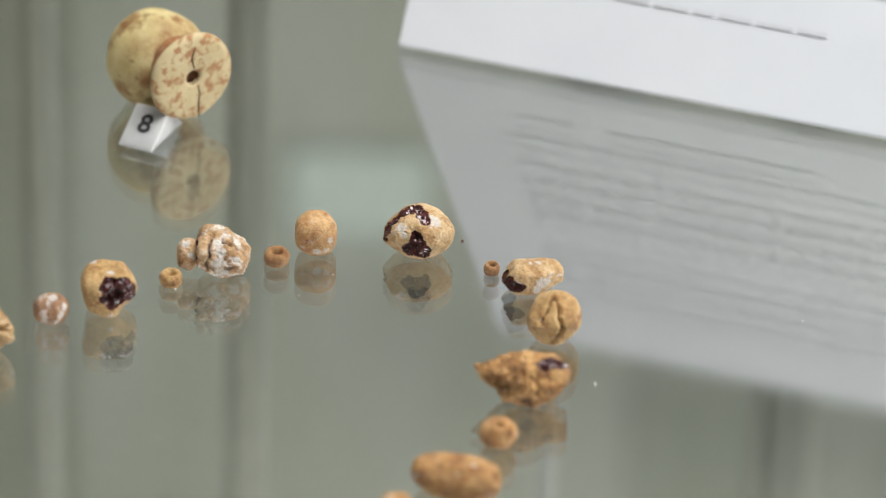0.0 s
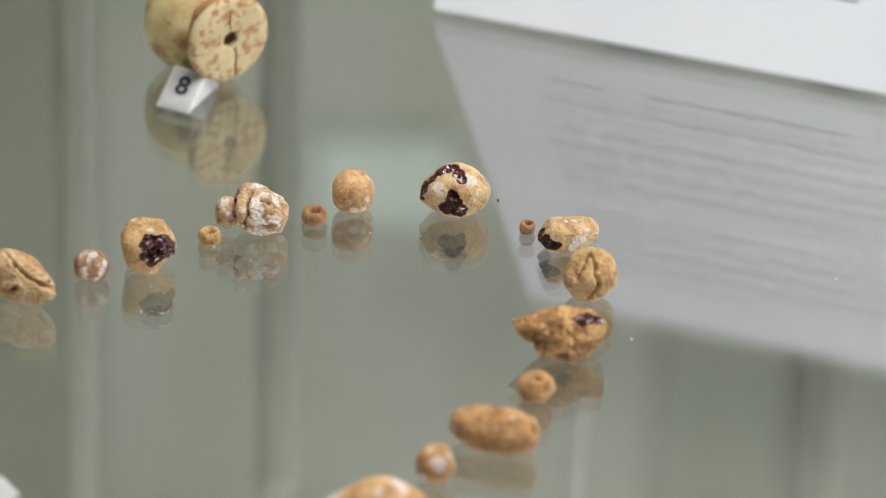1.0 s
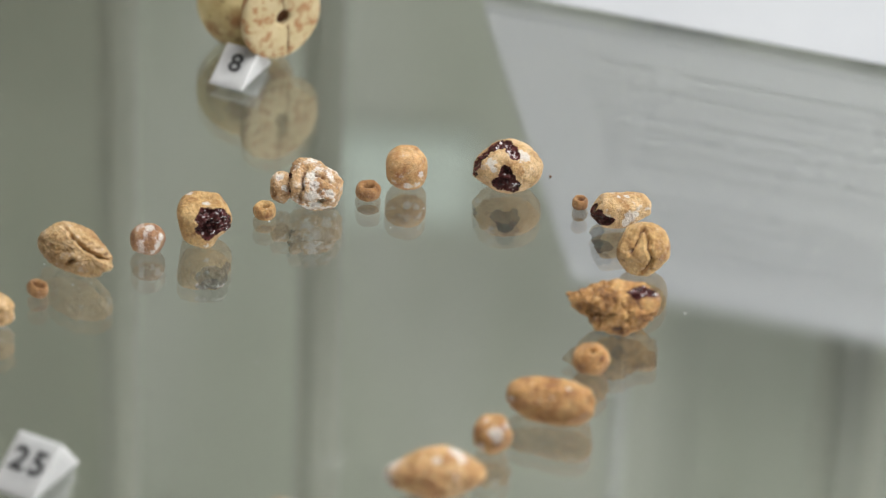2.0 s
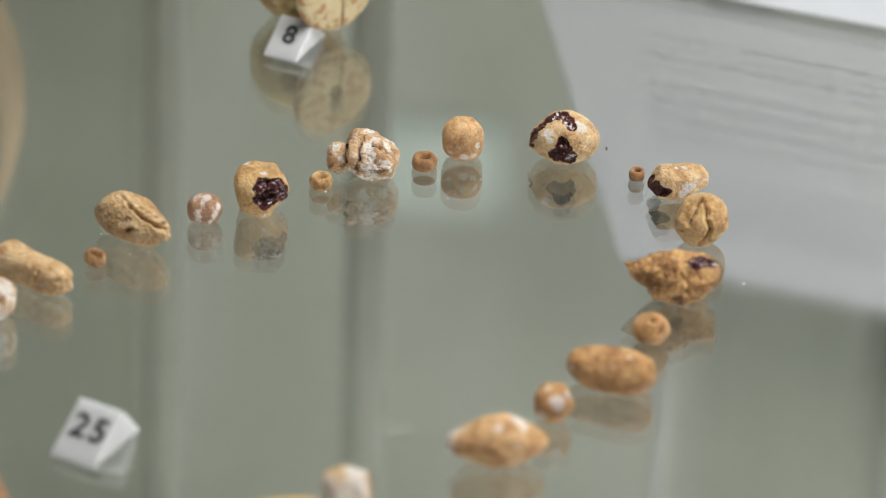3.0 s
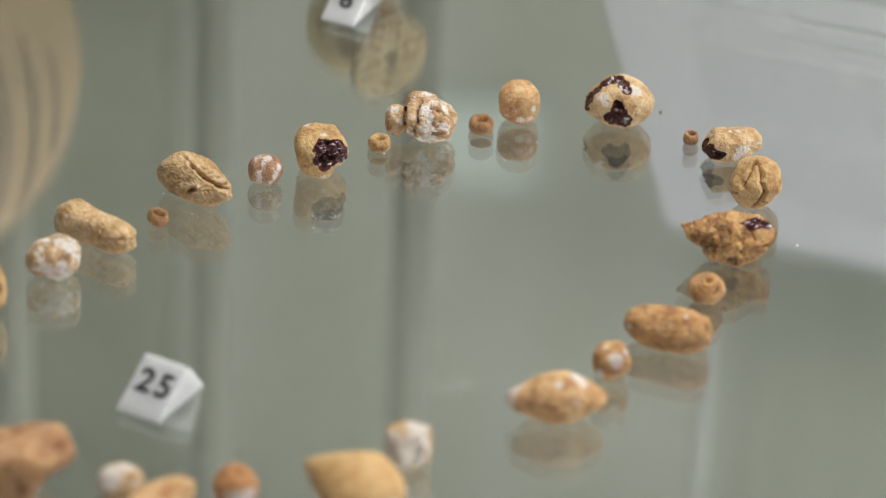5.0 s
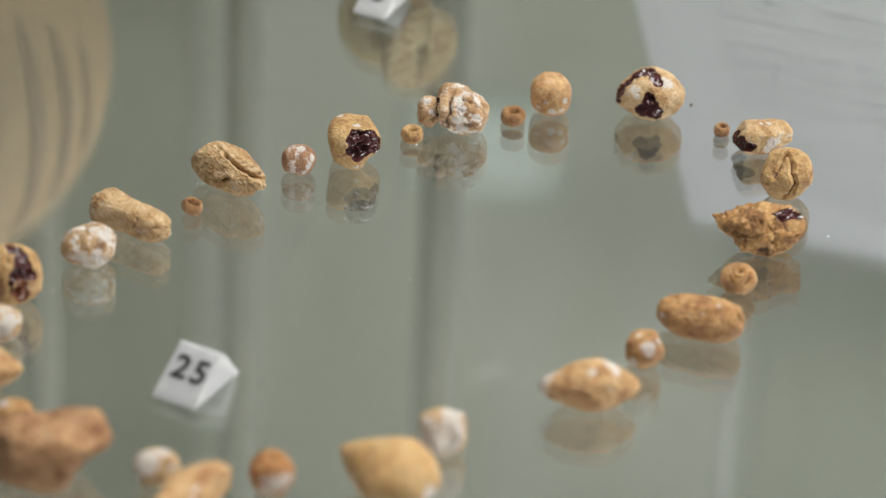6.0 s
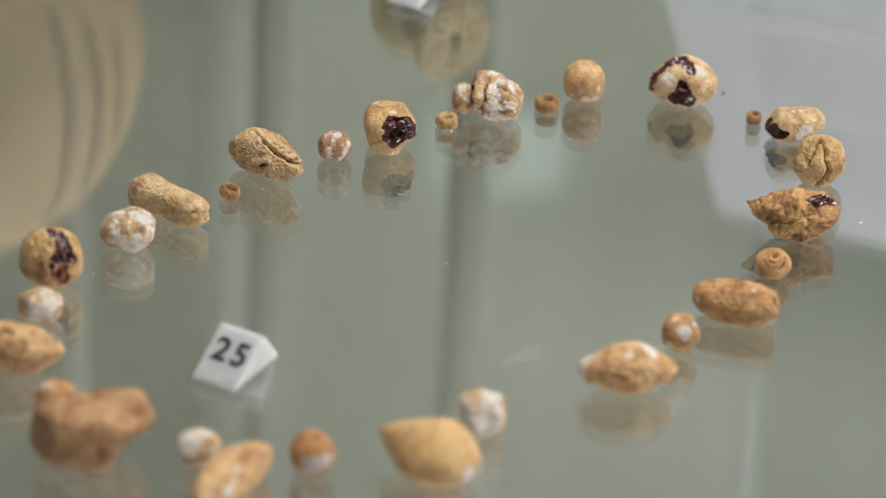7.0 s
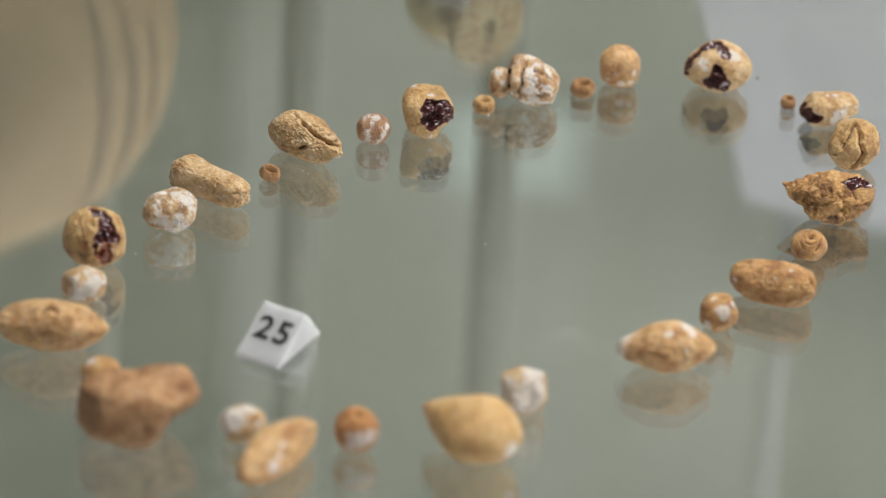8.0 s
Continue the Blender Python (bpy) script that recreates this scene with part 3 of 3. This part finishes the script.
bead("oval_bead", "pale oval bead with a dark broken end", 70.0, 72.1, (9.0, 5.4, 5.0), 12, SAND, 2.9, 0.05, 0.02,
     cores=[(-0.66, -0.42, 0.36), (-0.40, -0.60, 0.26), (-0.97, -0.15, 0.40), (-0.75, -0.65, 0.36)],
     blooms=[(0.38, -0.40, 0.30), (0.15, -0.75, 0.22), (0.62, -0.25, 0.18), (0.20, 0.80, 0.14), (-0.10, 0.70, 0.10)], bumps=[(-0.9, 0.5, -0.08, 0.3)], seed=8)
bead("nut_bead", "round wrinkled ochre bead like a nut", 76.6, 45.1, (7.9, 7.7, 7.7), 0, OCHRE, 2.1, 0.05, 0.010, 0.012, 2.2,
     cracks=[([(-0.07, 0.78), (0.17, 0.36), (0.15, 0.0), (0.33, -0.38), (0.16, -0.72), (-0.07, -0.90)], 0.075, 0.20),
             ([(-0.12, 0.72), (-0.36, 0.22), (-0.52, -0.20)], 0.08, 0.14), ([(-0.05, 0.92), (0.30, 0.84), (0.58, 0.60)], 0.05, 0.08), ([(0.30, -0.78), (0.50, -0.76)], 0.07, 0.12),
             ([(-0.90, -0.35), (-0.70, -0.42)], 0.05, 0.07)], bumps=[(-0.05, -0.20, 0.05, 0.35), (-0.95, 0.6, -0.06, 0.4)], seed=9, wrinkle=0.016)
bead("beaked_bead", "rough brown-ochre bead with a beak-like end", 67.6, 13.1, (13.4, 7.8, 7.2), 1, BROWN, 2.4, 0.07, 0.022, 0.03, 3.2,
     taper=beak_taper, wrinkle=0.028, flutes=0.075, bumps=[(-0.66, -0.74, -0.20, 0.26), (0.30, -0.95, 0.06, 0.4), (0.10, 0.95, 0.06, 0.4), (-0.30, -0.85, 0.10, 0.22)],
     cores=[(0.44, 0.50, 0.18), (0.60, 0.56, 0.24), (0.76, 0.50, 0.18), (0.90, 0.42, 0.14)],
     cracks=[([(0.66, 0.36), (0.66, 0.12), (0.70, -0.06)], 0.11, 0.18), ([(-0.66, -0.22), (-0.46, -0.38), (-0.16, -0.46), (0.02, -0.36)], 0.13, 0.055),
             ([(0.42, 0.32), (0.40, -0.20), (0.36, -0.60)], 0.06, 0.09), ([(0.05, 0.75), (0.06, 0.10)], 0.05, 0.07), ([(0.60, -0.35), (0.85, -0.20)], 0.05, 0.07)], seed=10, bend=0.40)
bead("coiled_bead", "small round ochre bead with a coiled top", 62.0, -11.3, (5.2, 5.0, 4.5), 0, ORANGE, 2.1, 0.04, 0.012,
     cracks=[([(-0.02, 0.52), (0.14, 0.54)], 0.17, 0.30), ([(0.62, 0.40), (0.58, 0.0), (0.36, -0.32)], 0.08, 0.15), ([(-0.34, 0.50), (-0.26, 0.12), (0.08, 0.02), (0.34, 0.20)], 0.05, 0.08),
             ([(-0.58, 0.20), (-0.40, -0.20), (0.0, -0.36)], 0.05, 0.06)], seed=25, wrinkle=0.012)
bead("capsule_bead", "smooth orange-brown capsule-shaped bead", 51.1, -35.9, (12.5, 6.7, 6.2), -13, ORANGE, 2.8, 0.04, 0.012, 0.02, 4.0,
     taper=lambda k: 0.93 + 0.08 * k, cracks=[([(0.78, 0.10), (0.82, -0.02)], 0.10, 0.12), ([(-0.76, 0.86), (-0.66, 0.88)], 0.12, 0.14), ([(-0.20, 0.05), (-0.05, 0.15), (0.0, -0.10), (-0.16, -0.20)], 0.06, 0.045),
             ([(-0.45, -0.15), (-0.30, -0.35)], 0.06, 0.04)],
     bumps=[(-0.80, 0.75, 0.06, 0.2), (0.1, 0.3, 0.04, 0.5), (-0.95, -0.7, -0.10, 0.35), (0.7, -0.6, 0.06, 0.4)],
     blooms=[(-0.96, 0.08, 0.10), (0.42, 0.55, 0.08)], seed=11, wrinkle=0.034)
bead("mottled_bead", "small orange and white mottled bead", 35.3, -53.9, (5.2, 4.9, 5.3), 0, ORANGE, 2.6, 0.08, 0.02, seed=12,
     blooms=[(0.16, 0.10, 0.36), (0.22, -0.25, 0.22), (-0.60, -0.62, 0.26), (0.70, 0.45, 0.18), (-0.35, 0.70, 0.14)], cracks=[([(0.06, 0.84), (0.20, 0.84)], 0.16, 0.16)])
bead("pointed_bead", "pale orange bead with a white pointed tip", 19.9, -76.4, (14.2, 7.6, 6.8), 6, PEACH, 2.0, 0.06, 0.015,
     taper=spindle_taper, blooms=[(-1.0, -0.08, 0.60), (0.42, 0.86, 0.28), (0.58, 0.70, 0.22), (0.08, 0.55, 0.12), (0.45, -0.05, 0.10)],
     bumps=[(0.20, 0.9, 0.10, 0.5), (0.45, 0.2, 0.05, 0.3), (-0.60, 0.70, -0.06, 0.4)], cracks=[([(0.30, 0.50), (0.70, 0.20), (0.85, -0.20)], 0.07, 0.04), ([(-0.30, -0.30), (0.0, -0.45)], 0.07, 0.06)], seed=13, wrinkle=0.034)
bead("white_bead", "white chalky blocky bead", -18.2, -103.2, (6.2, 5.9, 6.3), 20, SAND, 3.2, 0.12, 0.03,
     blooms=[(0.45, 0.10, 0.70), (0.5, -0.5, 0.8), (-0.20, -0.5, 0.65), (0.3, 0.8, 0.5), (-0.45, -0.20, 0.45), (-0.9, -0.4, 0.6), (-0.7, 0.2, 0.4)], chips=9, chip_at=0.88, seed=14)
bead("drop_bead", "smooth honey-coloured drop-shaped bead", -33.0, -125.8, (15.4, 11.5, 8.6), -36, HONEY, 2.0, 0.03, 0.005, taper=drop_taper,
     blooms=[(0.70, -0.52, 0.16)], seed=15, wrinkle=0.004, chips=3, chip_at=0.97)
bead("banded_bead", "round bead orange above and white below", -63.3, -127.0, (6.0, 5.9, 6.0), 0, RED_ORANGE, 2.1, 0.03, 0.01,
     blooms=[(0.15, -0.50, 0.40), (0.60, -0.30, 0.36), (-0.35, -0.35, 0.20), (-0.25, -0.80, 0.26), (0.80, -0.10, 0.18)], cracks=[([(0.02, 0.78), (0.12, 0.76)], 0.24, 0.24)], seed=16, wrinkle=0.008)
bead("long_oval_bead", "pale orange elongated bead lying aslant", -84.3, -139.5, (16.2, 6.8, 5.8), 60, PEACH, 2.5, 0.06, 0.015, 0.03, 2.2,
     taper=lambda k: 1.0 - 0.16 * abs(k), chips=10, chip_at=0.86, blooms=[(0.40, 0.42, 0.16), (0.55, 0.60, 0.14), (0.05, -0.52, 0.18), (0.25, -0.25, 0.13), (-0.30, -0.88, 0.14)], seed=17)
bead("pale_bead", "small whitish-brown rounded bead", -94.2, -125.7, (6.2, 5.0, 4.9), 20, SAND, 2.2, 0.06, 0.015, seed=18,
     blooms=[(-0.4, 0.45, 0.70), (0.25, 0.85, 0.40), (-0.75, -0.25, 0.40), (-0.3, -0.1, 0.30), (0.75, 0.1, 0.2)])
bead("crumbly_bead", "small crumbly ochre bead with white flecks behind the lobed one", -135.0, -104.7, (5.6, 5.0, 4.6), 0, ORANGE, 2.3, 0.08, 0.03, seed=24, blooms=[(-0.50, 0.70, 0.26), (-0.75, -0.2, 0.18)])
bead("lobed_bead", "large lumpy reddish-brown lobed bead", -123.0, -127.1, (15.6, 10.2, 9.4), 8, PINKISH, 2.5, 0.06, 0.014, 0.03, 1.7,
     bumps=[(0.62, 0.92, 0.22, 0.45), (-0.15, 1.0, -0.14, 0.34), (-0.80, 0.50, 0.05, 0.35), (0.99, 0.30, 0.10, 0.35), (0.82, -0.62, -0.36, 0.55), (-0.75, -0.75, 0.08, 0.45), (0.10, -0.98, 0.16, 0.4), (-0.98, -0.35, 0.06, 0.35), (-0.05, 0.40, -0.05, 0.25), (0.70, 0.25, -0.05, 0.2), (0.15, 0.0, 0.04, 0.3)],
     cracks=[([(0.16, -0.30), (0.22, -0.58)], 0.05, 0.06)], seed=19, chips=6)
bead("long_bead", "orange-tan long bead with tapering ends", -151.1, -85.1, (15.8, 7.6, 7.4), 1, PEACH, 2.3, 0.05, 0.014, 0.03, 3.4,
     taper=lambda k: 1.0 - 0.26 * abs(k) ** 1.6, chips=10, chip_at=0.9,
     cracks=[([(-0.16, 0.46), (-0.06, 0.66), (0.08, 0.64), (0.12, 0.48)], 0.085, 0.13), ([(-0.50, -0.70), (-0.42, -0.74)], 0.08, 0.07), ([(-0.22, -0.82), (-0.16, -0.84)], 0.08, 0.07), ([(0.15, -0.78), (0.20, -0.80)], 0.07, 0.07)],
     bumps=[(0.45, 0.75, 0.05, 0.3)], seed=20)
bead("speckled_bead", "small white and ochre speckled bead", -145.2, -57.5, (6.3, 5.3, 4.7), 0, CHALKY, 2.4, 0.05, 0.02, seed=21, blooms=[(0.55, 0.25, 0.42), (-0.15, -0.70, 0.34), (0.35, -0.35, 0.42), (-0.60, 0.25, 0.18), (0.1, 0.75, 0.2)])
bead("split_bead", "ochre bead with a dark red split side", -144.4, -38.2, (8.9, 8.6, 8.7), 0, OCHRE, 2.05, 0.05, 0.012,
     cores=[(-0.16, 0.90, 0.12), (0.02, 0.86, 0.16), (0.22, 0.78, 0.24), (0.40, 0.58, 0.29), (0.50, 0.32, 0.34), (0.62, 0.10, 0.30), (0.34, 0.02, 0.26), (0.76, 0.0, 0.20), (0.14, -0.30, 0.12), (0.16, -0.52, 0.12)],
     reds=[(0.46, -0.40, 0.24), (0.50, -0.62, 0.24), (0.46, -0.82, 0.20), (0.30, -0.55, 0.16)],
     chips=3, chip_at=1.0, blooms=[(0.62, -0.50, 0.10)], bumps=[(0.6, -0.3, -0.07, 0.4), (0.72, 0.66, 0.08, 0.16), (0.93, -0.45, 0.06, 0.25)],
     cracks=[([(-0.48, 0.54), (-0.47, 0.47)], 0.07, 0.07), ([(0.0, 0.42), (0.02, 0.38)], 0.08, 0.08), ([(-0.35, 0.15), (-0.20, -0.30)], 0.06, 0.03)], seed=22, wrinkle=0.012)
bead("crusted_bead", "round bead crusted with white bloom", -124.6, -15.6, (8.0, 7.4, 6.1), 0, CHALKY, 2.2, 0.05, 0.025,
     blooms=[(0.60, 0.55, 0.36), (0.20, 0.85, 0.26), (0.35, -0.42, 0.24), (-0.15, -0.50, 0.28), (0.05, -0.85, 0.28), (0.55, -0.75, 0.24), (-0.92, 0.15, 0.20), (-0.50, 0.20, 0.16), (-0.72, 0.60, 0.20), (-0.40, -0.15, 0.14), (0.75, 0.15, 0.16)], seed=23)


# ---- the spindle whorl ----
def whorl():
    axis = Vector((0.60, -0.80, 0.02)).normalized()
    side = Vector((0, 0, 1)).cross(axis).normalized()
    m = Matrix((side, axis.cross(side), axis)).transposed().to_4x4()
    m.translation = Vector((-0.0366, 0.1580, 0.0185))
    ob = tagged(empty("spindle_whorl", m), "pale yellow clay spindle whorl lying on its side", "spindle whorl")
    px = 0.000176
    bm = bmesh.new()
    bmesh.ops.create_icosphere(bm, subdivisions=5, radius=1)
    centre = Vector((-0.0497, 0.1745, 0.0157))
    for v in bm.verts:
        d = v.co.normalized()
        r = 1 + 0.035 * noise.noise(d * 1.7 + Vector((3, 1, 4))) + 0.008 * noise.noise(d * 6)
        v.co = centre + Vector((d.x * 0.0157, d.y * 0.0150, d.z * 0.0157)) * r
    low = min(v.co.z for v in bm.verts)
    for v in bm.verts:
        v.co.z -= low
    bm.transform(m.inverted())
    part("body", bm, WHORL, ob, smooth=True)
    neck = revolve([(0.0112, -0.0015), (0.0100, -0.005), (0.0095, -0.012)], 48, 0.03, 3.0)
    part("neck", neck, RUST_LINE, ob, "rust-brown neck behind the face", smooth=True)
    face = [(13, -14), (12.5, -6), (15, -1.2), (20, 0), (45, 0.5), (70, 0), (77, -2), (81, -6), (82.5, -11), (80, -16), (70, -18)]
    bm = revolve([(r * px, z * px) for r, z in face], 96, 0.02, 8.0)
    part("face_disc", bm, FACE, ob, "cream flat face mottled with rust", smooth=True)
    # the crack that runs across the face
    for line in ([(6, 14), (12, 34), (8, 56), (10, 79)], [(2, -14), (-4, -38), (2, -60)]):
        bm = bmesh.new()
        last = None
        for k, (x, y) in enumerate(line):
            wide = 1.5 if 0 < k < len(line) - 1 else 0.8
            row = [bm.verts.new(((x - wide) * px, -y * px, 0.9 * px)), bm.verts.new(((x + wide) * px, -y * px, 0.9 * px))]
            if last:
                bm.faces.new((*last, *row[::-1]))
            last = row
        bmesh.ops.solidify(bm, geom=bm.faces[:], thickness=0.00012)
        part("crack", bm, RUST_LINE, ob, "brown crack in the face")
    bm = revolve([(13.2 * px, -3 * px), (12.4 * px, -13 * px), (0, -13.5 * px)], 32)
    part("hole", bm, FISSURE, ob, "dark bored hole")


whorl()


# ---- the jar ----
def jar():
    """A round tan jar at the back of the shelf, with long brush strokes down its side."""
    ob = tagged(empty("pottery_jar", Matrix.Translation((-0.222, 0.25, 0.0))), "round tan pottery jar with brown brush strokes", "jar")
    outer = [(0.0, 0.0), (0.030, 0.0), (0.034, 0.002)]
    for k in range(1, 30):
        a = radians(-62 + 136 * k / 29)
        outer.append((0.0745 * math.cos(a), 0.080 + 0.0775 * math.sin(a)))
    outer += [(0.0195, 0.1570), (0.0205, 0.1600), (0.0190, 0.1615), (0.0170, 0.1590), (0.0180, 0.1520), (0.045, 0.140), (0.069, 0.080), (0.032, 0.006), (0.0, 0.005)]
    part("body", revolve(outer, 96, 0.008, 5.0), POTTERY, ob, smooth=True)
    for around, wide, low, high in ((-42, 0.0056, 0.040, 0.128), (-31, 0.0050, 0.048, 0.118), (-21, 0.0034, 0.058, 0.100)):
        bm = bmesh.new()
        last = None
        for k in range(15):
            z = low + (high - low) * k / 14
            r = 0.0752 * math.sqrt(1 - ((z - 0.080) / 0.0775) ** 2) + 0.0002
            half = wide * (0.35 + 0.65 * math.sin(math.pi * (k + 1) / 16)) * (1 + 0.2 * noise.noise(Vector((k * 0.7, around, 0)))) / r / 2
            a = radians(around)
            row = [bm.verts.new((r * math.cos(a + j * half), r * math.sin(a + j * half), z)) for j in (-1, 0, 1)]
            if last:
                for j in (0, 1):
                    bm.faces.new((last[j], last[j + 1], row[j + 1], row[j]))
            last = row
        part("brush_stroke", bm, POT_BAND, ob, "brown painted stroke", smooth=True)


jar()


# ---- the bright wall lamp across the room ----
def wall_light():
    ob = tagged(empty("wall_lamp", Matrix.Translation((-0.02, 1.482, 0.785))), "pale green-white lamp on the wall", "wall lamp")
    part("housing", box(-0.062, 0.034, -0.003, 0.0, -0.018, 0.052, 0.001), PLASTER, ob)
    part("diffuser", box(-0.058, 0.030, -0.006, -0.0035, -0.014, 0.048, 0.001), LAMP_GLOW, ob, "glowing diffuser")


wall_light()


# ---- dust specks on the glass ----
def speck(x, y, r, seed):
    bm = bmesh.new()
    bmesh.ops.create_icosphere(bm, subdivisions=2, radius=r)
    for v in bm.verts:
        v.co *= 1 + 0.3 * noise.noise(v.co * 4000 + Vector((seed, 0, 0)))
        v.co.z = v.co.z * 0.5
    low = min(v.co.z for v in bm.verts)
    bmesh.ops.translate(bm, verts=bm.verts[:], vec=(0, 0, -low))
    ob = tagged(part("dust_speck", bm, DUST), "tiny white dust speck on the glass", "dust speck", "dust on the shelf")
    ob.location = (x, y, 0)


SPECKS = ((-0.0324, -0.014, 0.0004), (0.089, 0.0231, 0.0005), (-0.0344, 0.0641, 0.0005), (0.0112, 0.076, 0.0003), (0.0018, 0.0637, 0.0003),
          (-0.0026, 0.056, 0.0003), (0.0523, 0.0743, 0.0002), (0.1493, 0.0616, 0.0004), (-0.0427, -0.0374, 0.0003),
          (-0.0886, 0.0229, 0.0003), (-0.0868, 0.0215, 0.0002), (-0.0832, 0.0245, 0.0002), (-0.0980, 0.0336, 0.0003), (-0.0466, 0.0263, 0.0002), (-0.1332, -0.0313, 0.0003), (0.0482, -0.0013, 0.0003))
for n, (x, y, r) in enumerate(SPECKS):
    speck(x, y, r * 0.75, n * 3.0)
crumb = bmesh.new()
bmesh.ops.create_icosphere(crumb, subdivisions=2, radius=0.0004)
for v in crumb.verts:
    v.co *= 1 + 0.4 * noise.noise(v.co * 3000)
    v.co.z += 0.0003
crumb = tagged(part("crumb", crumb, FISSURE), "tiny dark crumb fallen from the bead", "crumb")
crumb.location = (0.0487, 0.0982, 0)


# ---- faint smudges on the glass ----
def smudge(x, y, length, width, turned):
    bm = bmesh.new()
    ring = []
    for k in range(24):
        a = 2 * math.pi * k / 24
        s = 1 + 0.35 * noise.noise(Vector((math.cos(a) * 2 + x * 90, math.sin(a) * 2, 0)))
        ring.append(bm.verts.new((math.cos(a) * length * s, math.sin(a) * width * s, 0)))
    bm.faces.new(ring)
    ob = tagged(part("smudge", bm, SMUDGE), "faint greasy smudge on the glass shelf", "smudge", kind="structure")
    ob.matrix_world = Matrix.Translation((x, y, 0.00005)) @ Matrix.Rotation(radians(turned), 4, "Z")
    ob.visible_shadow = False


smudge(-0.0080, -0.0620, 0.0085, 0.0035, 35)
smudge(-0.0620, -0.0330, 0.0050, 0.0020, 20)
